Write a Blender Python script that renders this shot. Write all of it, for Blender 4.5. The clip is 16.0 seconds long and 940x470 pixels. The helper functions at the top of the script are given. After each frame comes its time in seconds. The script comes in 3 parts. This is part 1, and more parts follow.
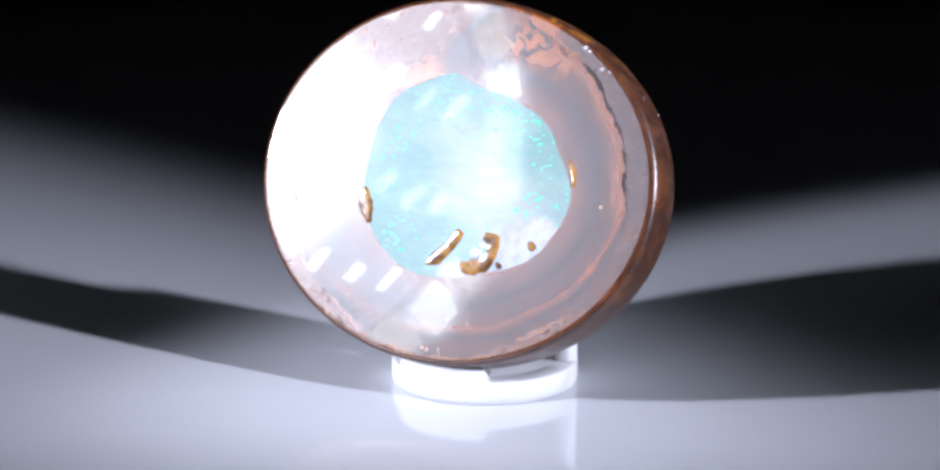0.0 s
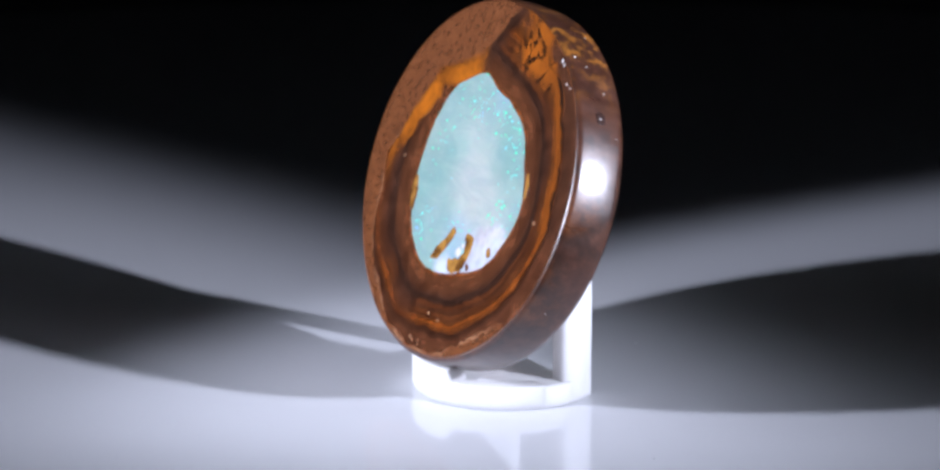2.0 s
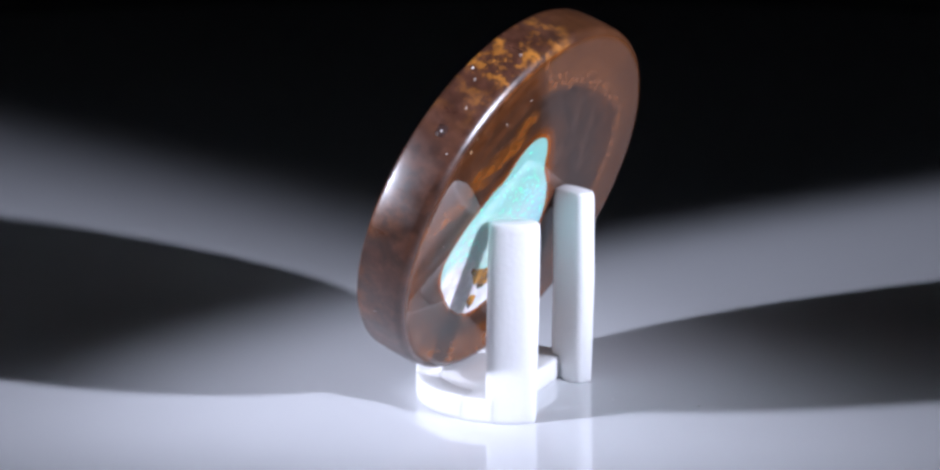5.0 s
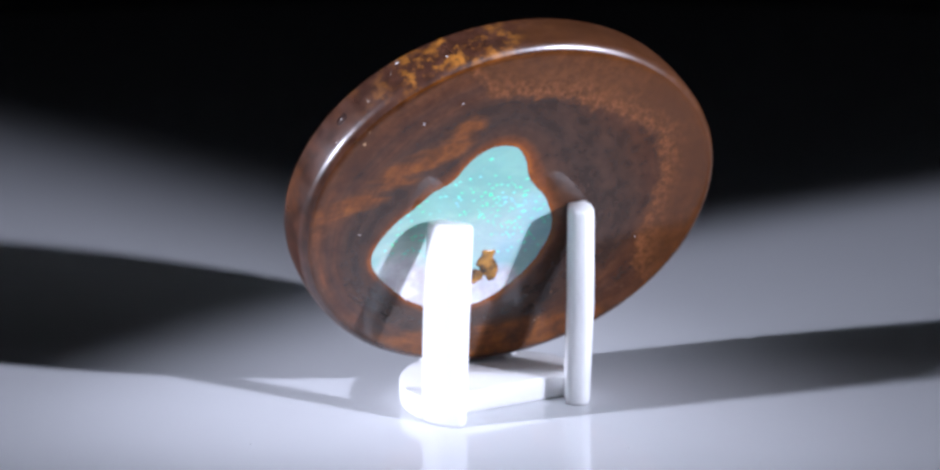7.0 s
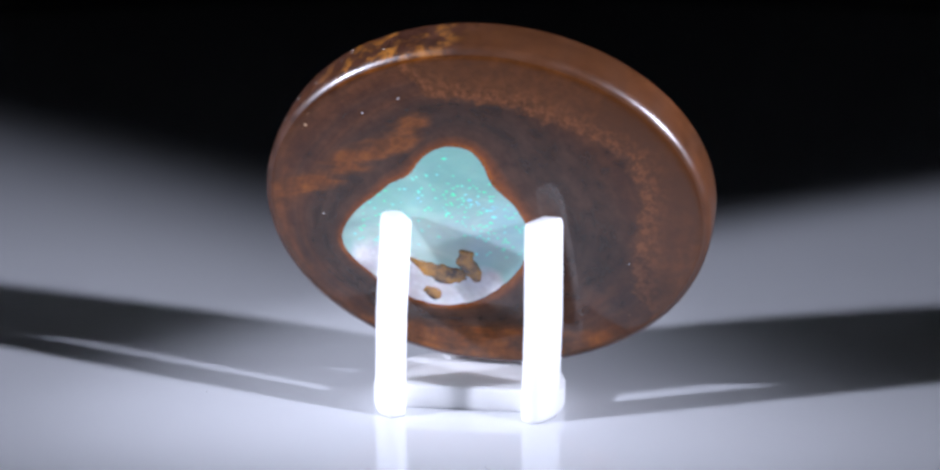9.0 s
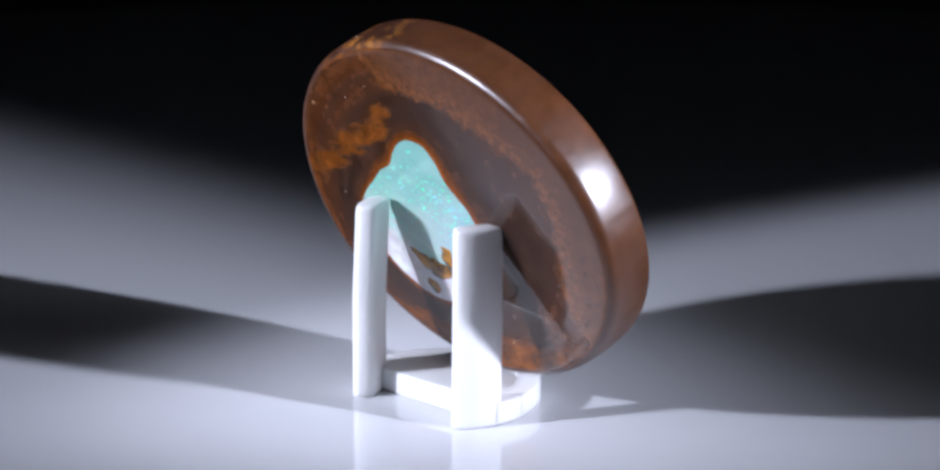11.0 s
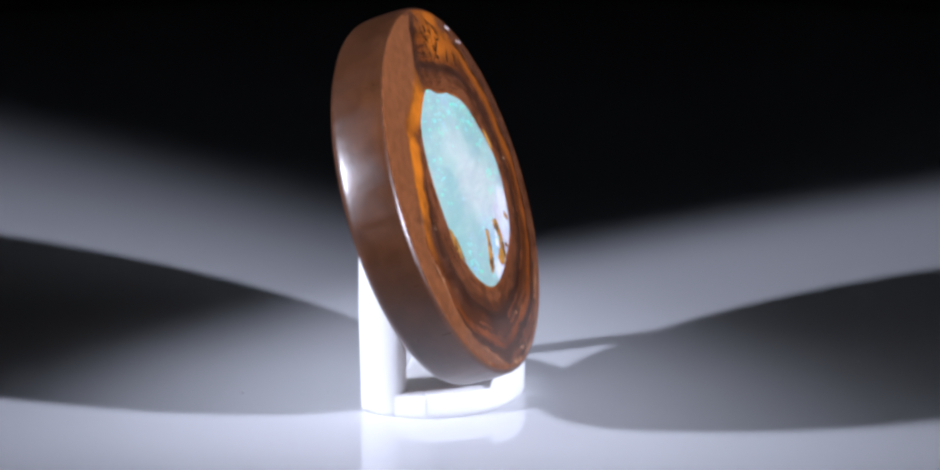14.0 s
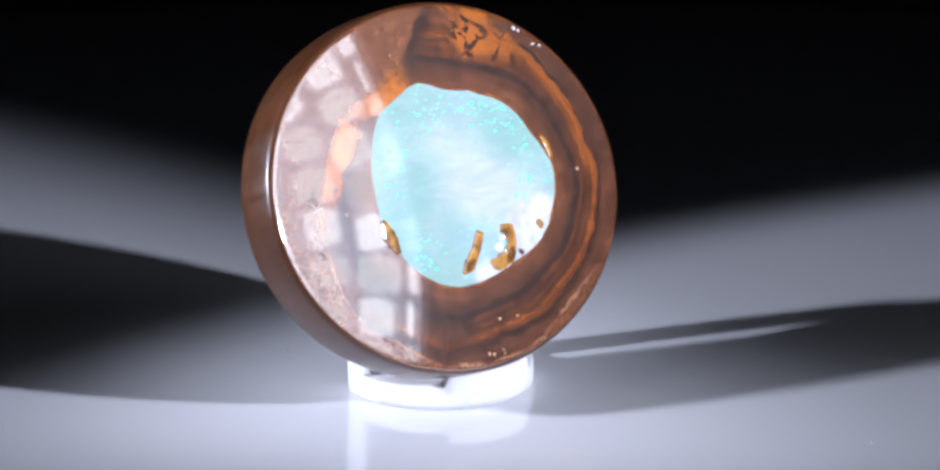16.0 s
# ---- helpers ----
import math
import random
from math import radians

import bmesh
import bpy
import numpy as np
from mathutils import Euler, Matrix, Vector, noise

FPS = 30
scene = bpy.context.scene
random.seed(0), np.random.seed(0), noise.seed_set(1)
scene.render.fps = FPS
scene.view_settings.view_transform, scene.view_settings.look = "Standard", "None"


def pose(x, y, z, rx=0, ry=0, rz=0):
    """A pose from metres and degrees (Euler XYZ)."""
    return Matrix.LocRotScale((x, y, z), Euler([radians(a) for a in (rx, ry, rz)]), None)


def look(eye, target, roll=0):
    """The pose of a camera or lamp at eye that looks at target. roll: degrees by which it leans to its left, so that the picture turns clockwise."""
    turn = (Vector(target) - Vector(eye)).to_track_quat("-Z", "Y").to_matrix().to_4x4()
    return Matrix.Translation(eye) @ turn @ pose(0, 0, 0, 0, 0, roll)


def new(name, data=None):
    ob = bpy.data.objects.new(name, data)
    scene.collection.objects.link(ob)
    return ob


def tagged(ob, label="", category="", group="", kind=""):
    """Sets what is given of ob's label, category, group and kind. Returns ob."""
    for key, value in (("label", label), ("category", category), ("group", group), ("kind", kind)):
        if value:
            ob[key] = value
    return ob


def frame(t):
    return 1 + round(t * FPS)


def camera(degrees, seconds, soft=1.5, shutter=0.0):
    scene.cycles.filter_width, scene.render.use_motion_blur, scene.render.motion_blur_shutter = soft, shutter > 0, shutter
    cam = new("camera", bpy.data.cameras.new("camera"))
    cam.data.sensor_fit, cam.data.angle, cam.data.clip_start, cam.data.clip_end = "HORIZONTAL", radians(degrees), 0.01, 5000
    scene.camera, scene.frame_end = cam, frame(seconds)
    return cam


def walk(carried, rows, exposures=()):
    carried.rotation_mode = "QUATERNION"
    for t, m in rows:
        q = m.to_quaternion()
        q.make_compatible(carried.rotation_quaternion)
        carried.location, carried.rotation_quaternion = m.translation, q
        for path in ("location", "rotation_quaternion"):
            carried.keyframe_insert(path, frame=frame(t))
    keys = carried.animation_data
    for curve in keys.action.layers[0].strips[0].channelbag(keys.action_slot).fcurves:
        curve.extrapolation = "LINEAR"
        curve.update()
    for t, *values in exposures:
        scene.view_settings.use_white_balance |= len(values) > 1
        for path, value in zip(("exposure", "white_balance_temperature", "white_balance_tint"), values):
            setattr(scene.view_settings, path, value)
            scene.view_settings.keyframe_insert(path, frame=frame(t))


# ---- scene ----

SECONDS = 16.0
K = 0.0009          # one plan unit in metres; the oval stone is 56 units wide

# ---- camera: it stands still ----
cam = camera(20.74, SECONDS, soft=2.9)
EYE, AIM = (0.0, -318.7 * K, 106.45 * K), (-0.21 * K, 0.0, 20.82 * K)
walk(cam, [(0.0, look(EYE, AIM, -0.09)), (SECONDS, look(EYE, AIM, -0.09))])

# ---- world and light: a dark studio with two focused lamps ----
world = bpy.data.worlds.new("world")
world.use_nodes = True
world.node_tree.nodes["Background"].inputs[0].default_value = (0.6, 0.7, 1.0, 1)
world.node_tree.nodes["Background"].inputs[1].default_value = 0.004
scene.world = world
scene.view_settings.exposure = 0.0

LAMP_LEFT = Vector((-323.7, -115.8, 151.3)) * K
LAMP_RIGHT = Vector((354.9, -212.7, 168.3)) * K
CORE_R, TILE_R, TILE_STEP = 37, 71, 14.5    # a lamp's diffuser and its rings of mirror tiles


def aim(azimuth, drop):
    a, d = radians(azimuth), radians(drop)
    return Vector((math.cos(a) * math.cos(d), math.sin(a) * math.cos(d), -math.sin(d)))


WAY_LEFT, WAY_RIGHT = aim(19.8, 17.9), aim(151.3, 13.7)


def spot(name, place, way, watts, degrees, blend):
    data = bpy.data.lights.new(name, "SPOT")
    data.energy, data.color = watts, (0.755, 0.795, 1.01)
    data.spot_size, data.spot_blend, data.shadow_soft_size = radians(degrees), blend, 11 * K
    ob = new(name, data)
    ob.matrix_world = look(place, place + way)
    return ob


spot("beam_left", LAMP_LEFT, WAY_LEFT, 7.1, 19.2, 0.4)
spot("beam_right", LAMP_RIGHT, WAY_RIGHT, 13.9, 24.7, 0.85)


# ---- materials ----
class Nodes:
    """Short hand for building one node material."""

    def __init__(self, name):
        self.mat = bpy.data.materials.new(name)
        self.mat.use_nodes = True
        self.tree = self.mat.node_tree
        self.bsdf = self.tree.nodes["Principled BSDF"]

    def add(self, kind, **values):
        node = self.tree.nodes.new(kind)
        for key, value in values.items():
            setattr(node, key, value)
        return node

    def link(self, a, b):
        self.tree.links.new(a, b)

    def put(self, socket, value):
        if isinstance(value, bpy.types.NodeSocket):
            self.link(value, socket)
        else:
            socket.default_value = value

    def coords(self, scale=(1, 1, 1)):
        node = self.add("ShaderNodeMapping")
        self.link(self.add("ShaderNodeTexCoord").outputs["Object"], node.inputs[0])
        node.inputs["Scale"].default_value = scale
        return node.outputs[0]

    def noise(self, scale, detail=4.0, rough=0.55, distort=0.0, vector=None, color=False):
        node = self.add("ShaderNodeTexNoise")
        self.put(node.inputs["Vector"], vector or self.coords())
        for key, value in (("Scale", scale), ("Detail", detail), ("Roughness", rough), ("Distortion", distort)):
            node.inputs[key].default_value = value
        return node.outputs["Color" if color else "Fac"]

    def voronoi(self, scale, out="Distance", vector=None, feature="F1"):
        node = self.add("ShaderNodeTexVoronoi", feature=feature)
        self.put(node.inputs["Vector"], vector or self.coords())
        node.inputs["Scale"].default_value = scale
        return node.outputs[out]

    def attribute(self, name):
        return self.add("ShaderNodeAttribute", attribute_name=name).outputs["Fac"]

    def math(self, op, a, b=0.0, c=0.0):
        node = self.add("ShaderNodeMath", operation=op)
        for socket, value in zip(node.inputs, (a, b, c)):
            self.put(socket, value)
        return node.outputs[0]

    def step(self, value, low, high, to_low=0.0, to_high=1.0):
        node = self.add("ShaderNodeMapRange", interpolation_type="SMOOTHSTEP")
        for socket, v in zip(node.inputs, (value, low, high, to_low, to_high)):
            self.put(socket, v)
        return node.outputs[0]

    def ramp(self, value, stops):
        node = self.add("ShaderNodeValToRGB")
        self.link(value, node.inputs[0])
        while len(node.color_ramp.elements) < len(stops):
            node.color_ramp.elements.new(0.5)
        for element, (place, color) in zip(node.color_ramp.elements, stops):
            element.position, element.color = place, (*color, 1)
        return node.outputs[0]

    def mix(self, fac, a, b, how="MIX"):
        node = self.add("ShaderNodeMix", data_type="RGBA", blend_type=how)
        self.put(node.inputs[0], fac)
        for socket, v in ((node.inputs[6], a), (node.inputs[7], b)):
            self.put(socket, (*v, 1) if isinstance(v, tuple) else v)
        return node.outputs[2]

    def rings(self, value, scale):
        """A vector that runs with value, for grain that follows the bands."""
        node = self.add("ShaderNodeCombineXYZ")
        self.link(self.math("MULTIPLY", value, scale), node.inputs[0])
        self.link(self.math("MULTIPLY", self.noise(60.0, 3.0), 5.0), node.inputs[1])
        return node.outputs[0]

    def bump(self, height, strength, distance):
        node = self.add("ShaderNodeBump")
        self.link(height, node.inputs["Height"])
        node.inputs["Strength"].default_value, node.inputs["Distance"].default_value = strength, distance
        self.link(node.outputs[0], self.bsdf.inputs["Normal"])

    def surface(self, **values):
        for key, value in values.items():
            socket = self.bsdf.inputs[key.replace("_", " ")]
            self.put(socket, (*value, 1) if isinstance(value, tuple) else value)
        return self.mat


def platter_material():
    n = Nodes("gloss_white")
    soft = n.noise(9.0, 3.0)
    color = n.mix(soft, (0.70, 0.71, 0.73), (0.78, 0.79, 0.80))
    fine = n.noise(900.0, 2.0)
    n.bump(fine, 0.02, 0.0002)
    return n.surface(Base_Color=color, Roughness=n.step(soft, 0.2, 0.8, 0.05, 0.10), IOR=1.49)


def plastic_material():
    n = Nodes("white_plastic")
    cloud = n.noise(160.0, 4.0)
    grain = n.noise(260.0, 5.0, vector=n.coords((6, 6, 0.6)))
    color = n.mix(cloud, (0.78, 0.78, 0.78), (0.86, 0.86, 0.85))
    n.bump(n.math("ADD", n.math("MULTIPLY", grain, 0.6), n.noise(1400.0, 2.0)), 0.22, 0.0002)
    n.bsdf.inputs["Subsurface Radius"].default_value = (1.0, 1.0, 1.0)
    return n.surface(Base_Color=color, Roughness=n.step(grain, 0.3, 0.7, 0.42, 0.6), IOR=1.45,
                     Subsurface_Weight=0.7, Subsurface_Scale=0.0014)


def specks(n, color, amount, scale=1000.0):
    """Scattered bright mineral grains."""
    d = n.voronoi(scale)
    pick = n.step(n.noise(170.0, 2.0), 1.0 - amount, 1.04 - amount)
    return n.mix(n.math("MULTIPLY", n.step(d, 0.12, 0.24, 1.0, 0.0), pick), color, (0.75, 0.62, 0.52))


def polish(n, color, ior, rough=0.034, shine=0.5, warm=(1.16, 0.91, 0.64)):
    color = n.mix(1.0, color, warm, "MULTIPLY")
    n.bump(n.noise(500.0, 3.0), 0.006 + 0.15 * max(0, rough - 0.05), 0.0002)
    return n.surface(Base_Color=color, Roughness=rough, IOR=ior, Specular_IOR_Level=shine)


def front_material():
    n = Nodes("banded_ironstone_front")
    wobble = n.math("SUBTRACT", n.noise(110.0, 6.0, 0.62), 0.5)
    slow = n.math("SUBTRACT", n.noise(46.0, 3.0), 0.5)
    tiny = n.math("SUBTRACT", n.noise(620.0, 5.0, 0.75), 0.5)
    place = n.attribute("band")
    band = n.math("ADD", place, n.math("ADD", n.math("MULTIPLY", wobble, n.step(place, 0.02, 0.4, 0.05, 0.24)), n.math("ADD", n.math("MULTIPLY", tiny, 0.09), n.math("MULTIPLY", slow, n.step(place, 0.1, 0.7, 0.0, 0.3)))))
    rock = n.ramp(band, [(0.0, (0.26, 0.095, 0.02)), (0.02, (0.22, 0.085, 0.022)), (0.045, (0.155, 0.07, 0.038)), (0.16, (0.13, 0.06, 0.034)), (0.26, (0.10, 0.047, 0.029)),
                         (0.32, (0.05, 0.028, 0.023)), (0.39, (0.036, 0.021, 0.018)), (0.44, (0.14, 0.054, 0.022)), (0.50, (0.06, 0.028, 0.018)), (0.56, (0.13, 0.05, 0.018)),
                         (0.60, (0.07, 0.03, 0.017)), (0.66, (0.24, 0.085, 0.018)), (0.72, (0.17, 0.062, 0.018)), (0.76, (0.03, 0.016, 0.012)), (0.84, (0.115, 0.052, 0.032)), (1.0, (0.14, 0.066, 0.04))])
    dull = n.ramp(band, [(0.0, (0.20, 0.08, 0.022)), (0.03, (0.16, 0.07, 0.03)), (0.07, (0.14, 0.065, 0.038)), (0.26, (0.10, 0.048, 0.03)), (0.34, (0.04, 0.024, 0.021)), (0.44, (0.07, 0.036, 0.028)),
                         (0.6, (0.10, 0.043, 0.024)), (0.68, (0.15, 0.055, 0.02)), (0.74, (0.055, 0.028, 0.02)), (0.85, (0.10, 0.045, 0.027)), (1.0, (0.12, 0.055, 0.034))])
    rock = n.mix(n.step(n.noise(55.0, 3.0, 0.5), 0.42, 0.56), dull, rock)
    fine = n.noise(420.0, 6.0, 0.7)
    rock = n.mix(n.step(fine, 0.3, 0.72), n.mix(1.0, rock, (0.62, 0.58, 0.56), "MULTIPLY"), n.mix(1.0, rock, (1.35, 1.35, 1.35), "MULTIPLY"))
    stripes = n.noise(1.0, 6.0, 0.72, vector=n.rings(band, 46.0))
    rock = n.mix(n.step(stripes, 0.32, 0.68), n.mix(1.0, rock, (0.5, 0.46, 0.44), "MULTIPLY"), n.mix(1.0, rock, (1.4, 1.4, 1.4), "MULTIPLY"))
    # ochre flush in the upper field, cut by black cracks
    flush = n.step(n.attribute("flush"), 0.1, 0.8)
    cracks = n.step(n.math("ABSOLUTE", n.math("SUBTRACT", n.noise(150.0, 5.0, 0.6, 0.8), 0.5)), 0.010, 0.03)
    ochre = n.mix(n.step(n.noise(190.0, 4.0), 0.35, 0.65), (0.10, 0.042, 0.018), (0.40, 0.145, 0.022))
    ochre = n.mix(n.math("MULTIPLY", n.math("SUBTRACT", 1.0, cracks), n.step(n.noise(90.0), 0.36, 0.5)), ochre, (0.018, 0.010, 0.008))
    rock = n.mix(n.math("MULTIPLY", flush, n.step(n.noise(120.0, 3.0), 0.34, 0.52)), rock, ochre)
    # a jagged black seam that runs along the outer side of the ochre band
    seam = n.math("ADD", n.attribute("seam"), n.math("ADD", n.math("MULTIPLY", wobble, 4.5), n.math("MULTIPLY", tiny, 1.6)))
    seam_on = n.math("MULTIPLY", n.attribute("seam_on"), n.step(n.noise(130.0, 3.0), 0.34, 0.46))
    glow = n.math("MULTIPLY", n.math("MULTIPLY", n.step(seam, -2.6, -1.0), n.step(seam, -0.3, 0.0, 1.0, 0.0)), n.attribute("seam_on"))
    rock = n.mix(n.math("MULTIPLY", glow, 0.8), rock, n.mix(n.step(stripes, 0.3, 0.7), (0.17, 0.065, 0.018), (0.40, 0.14, 0.02)))
    rock = n.mix(n.math("MULTIPLY", n.step(seam, 0.1, 0.9), n.attribute("seam_on")), rock, n.mix(n.step(fine, 0.3, 0.7), (0.05, 0.025, 0.018), (0.12, 0.058, 0.038)))
    line = n.step(n.math("ABSOLUTE", seam), n.step(n.noise(240.0, 3.0), 0.35, 0.7, 0.02, 0.4), n.step(n.noise(240.0, 3.0), 0.35, 0.7, 0.12, 0.65), 1.0, 0.0)
    rock = n.mix(n.math("MULTIPLY", line, seam_on), rock, (0.010, 0.006, 0.005))
    # pale sandy field beyond the ochre vein, with a dark border at its upper end
    sand = n.math("ADD", n.attribute("sand"), n.math("ADD", n.math("MULTIPLY", wobble, 3.6), n.math("ADD", n.math("MULTIPLY", slow, 1.4), n.math("MULTIPLY", tiny, 2.2))))
    border = n.math("MULTIPLY", n.step(sand, -4.2, -0.8), n.attribute("border"))
    rock = n.mix(n.math("MULTIPLY", border, 0.85), rock, n.mix(n.step(fine, 0.3, 0.7), (0.022, 0.013, 0.011), (0.075, 0.04, 0.032)))
    grainy = n.mix(n.step(n.noise(900.0, 5.0, 0.75), 0.3, 0.7), (0.135, 0.060, 0.030), (0.25, 0.119, 0.063))
    grainy = n.mix(n.step(n.noise(60.0, 4.0), 0.42, 0.8, 0.0, 0.7), grainy, (0.15, 0.070, 0.042))
    bands = n.noise(1.0, 4.0, 0.6, vector=n.rings(n.attribute("sand"), 0.55))
    grainy = n.mix(n.step(bands, 0.45, 0.75, 0.0, 0.45), grainy, (0.12, 0.058, 0.036))
    pits = n.step(n.noise(420.0, 5.0, 0.75), 0.535, 0.60)
    grainy = n.mix(n.step(n.voronoi(1900.0), 0.08, 0.18, 0.4, 0.0), grainy, (0.05, 0.026, 0.018))
    near = n.step(sand, 0.3, 4.0, 1.0, 0.25)
    grainy = n.mix(n.math("MULTIPLY", n.math("MULTIPLY", pits, near), n.step(n.attribute("low"), 0.0, 1.0)), grainy, (0.035, 0.02, 0.015))
    rock = n.mix(n.step(sand, 0.0, 0.5), rock, grainy)
    # a thin pale crust along the lower edge of the sand
    crust = n.math("MULTIPLY", n.step(n.math("ABSOLUTE", n.math("SUBTRACT", sand, 0.35)), 0.05, 0.3, 1.0, 0.0), n.step(n.attribute("low"), 0.3, 1.0))
    rock = n.mix(n.math("MULTIPLY", crust, n.step(n.noise(200.0, 3.0), 0.42, 0.6)), rock, (0.36, 0.235, 0.17))
    width = n.noise(75.0, 3.0)
    vein = n.math("MULTIPLY", n.step(n.math("ABSOLUTE", n.math("ADD", sand, 1.4)), n.step(width, 0.35, 0.65, 0.3, 1.2), n.step(width, 0.35, 0.65, 1.4, 2.8), 1.0, 0.0), n.attribute("vein"))
    rock = n.mix(vein, rock, n.mix(n.math("MULTIPLY", n.step(n.noise(260.0, 6.0, 0.7), 0.30, 0.62), n.step(n.noise(95.0, 4.0, 0.6), 0.32, 0.55)), (0.17, 0.066, 0.016), (0.56, 0.215, 0.024)))
    dull_spots = n.math("MAXIMUM", n.math("MULTIPLY", line, seam_on), n.math("MULTIPLY", n.math("MULTIPLY", pits, near), n.math("MULTIPLY", n.step(sand, 0.0, 0.5), n.step(n.attribute("low"), 0.0, 1.0, 0.0, 0.8))))
    polish(n, specks(n, rock, 0.31), 1.33, rough=0.34, warm=(1.35, 0.98, 0.67))
    return n.surface(Coat_Weight=n.math("SUBTRACT", 1.0, dull_spots), Coat_Roughness=0.022, Coat_IOR=3.7)


def back_material():
    n = Nodes("banded_ironstone_back")
    wobble = n.math("SUBTRACT", n.noise(100.0, 6.0, 0.62), 0.5)
    band = n.math("ADD", n.attribute("band"), n.math("MULTIPLY", wobble, 0.2))
    rock = n.ramp(band, [(0.0, (0.26, 0.09, 0.016)), (0.05, (0.15, 0.056, 0.018)), (0.12, (0.06, 0.034, 0.027)), (0.3, (0.042, 0.029, 0.029)),
                         (0.52, (0.048, 0.029, 0.025)), (0.66, (0.075, 0.035, 0.021)), (0.76, (0.055, 0.029, 0.022)), (0.88, (0.10, 0.043, 0.021)), (1.0, (0.085, 0.04, 0.023))])
    slant = n.add("ShaderNodeMapping")
    n.link(n.add("ShaderNodeTexCoord").outputs["Object"], slant.inputs[0])
    slant.inputs["Rotation"].default_value, slant.inputs["Scale"].default_value = (0, 0, 0.635), (0.45, 2.0, 1.0)
    streak = n.step(n.noise(75.0, 6.0, 0.65, 0.5, vector=slant.outputs[0]), 0.36, 0.54)
    rock = n.mix(n.step(n.math("MULTIPLY", n.attribute("flush"), n.math("MULTIPLY_ADD", streak, 0.75, 0.45)), 0.22, 0.75), rock, n.mix(n.step(n.noise(300.0, 6.0, 0.7), 0.3, 0.7), (0.10, 0.042, 0.016), (0.22, 0.088, 0.02)))
    flow = n.noise(1.0, 6.0, 0.72, vector=n.rings(band, 9.0))
    rock = n.mix(n.step(flow, 0.32, 0.68), n.mix(1.0, rock, (0.72, 0.70, 0.70), "MULTIPLY"), n.mix(1.0, rock, (1.22, 1.2, 1.2), "MULTIPLY"))
    fine = n.noise(420.0, 6.0, 0.7)
    rock = n.mix(n.step(fine, 0.3, 0.72), n.mix(1.0, rock, (0.66, 0.64, 0.62), "MULTIPLY"), n.mix(1.0, rock, (1.3, 1.3, 1.3), "MULTIPLY"))
    sand = n.math("ADD", n.attribute("sand"), n.math("ADD", n.math("MULTIPLY", wobble, 5.0), n.math("MULTIPLY", n.math("SUBTRACT", n.noise(700.0, 5.0, 0.75), 0.5), 4.0)))
    grainy = n.mix(n.step(n.noise(600.0, 5.0, 0.7), 0.3, 0.7), (0.07, 0.03, 0.013), (0.12, 0.053, 0.024))
    grainy = n.mix(n.step(n.noise(45.0, 4.0), 0.42, 0.68), grainy, (0.075, 0.034, 0.017))
    grainy = n.mix(n.math("MULTIPLY", n.step(n.noise(1500.0, 4.0, 0.75), 0.42, 0.62), n.step(sand, 0.2, 5.0, 0.9, 0.0)), grainy, (0.20, 0.092, 0.047))
    rock = n.mix(n.step(sand, -0.3, 0.8), rock, grainy)
    return polish(n, specks(n, rock, 0.33), 1.6, warm=(0.98, 0.74, 0.49))


def rim_material():
    n = Nodes("ironstone_rim")
    big = n.noise(70.0, 6.0, 0.65, 0.6)
    rock = n.ramp(big, [(0.25, (0.018, 0.010, 0.009)), (0.40, (0.050, 0.024, 0.020)), (0.50, (0.066, 0.033, 0.027)), (0.56, (0.034, 0.018, 0.015)), (0.65, (0.10, 0.042, 0.020)), (0.75, (0.050, 0.025, 0.020))])
    layers = n.noise(120.0, 6.0, 0.7, 0.4, vector=n.coords((1, 1, 4.5)))
    plain = n.mix(n.step(layers, 0.3, 0.7), (0.072, 0.033, 0.018), (0.053, 0.024, 0.013))
    plain = n.mix(n.step(n.noise(48.0, 4.0, 0.6), 0.52, 0.70, 0.0, 0.45), plain, (0.13, 0.052, 0.022))
    fine = n.noise(560.0, 6.0, 0.75)
    rock = n.mix(n.step(fine, 0.3, 0.72), n.mix(1.0, rock, (0.55, 0.5, 0.48), "MULTIPLY"), n.mix(1.0, rock, (1.4, 1.4, 1.4), "MULTIPLY"))
    plain = n.mix(n.step(fine, 0.3, 0.72), n.mix(1.0, plain, (0.82, 0.8, 0.78), "MULTIPLY"), n.mix(1.0, plain, (1.15, 1.15, 1.15), "MULTIPLY"))
    rock = n.mix(n.attribute("plain"), rock, plain)
    patch = n.math("MULTIPLY", n.step(n.noise(430.0, 6.0, 0.75), 0.47, 0.60), n.attribute("flush"))
    rock = n.mix(patch, rock, n.mix(n.step(n.noise(260.0, 4.0), 0.35, 0.65), (0.11, 0.047, 0.014), (0.36, 0.175, 0.042)))
    color = n.mix(1.0, specks(n, rock, 0.31, 1100.0), (1.16, 0.91, 0.64), "MULTIPLY")
    brushed = n.noise(420.0, 5.0, 0.7, vector=n.coords((1, 1, 0.25)))
    n.bump(n.math("ADD", n.math("MULTIPLY", brushed, 0.8), n.noise(900.0, 3.0)), 0.07, 0.0002)
    return n.surface(Base_Color=color, Roughness=n.step(brushed, 0.3, 0.7, 0.27, 0.38), IOR=1.72, Specular_IOR_Level=0.5)


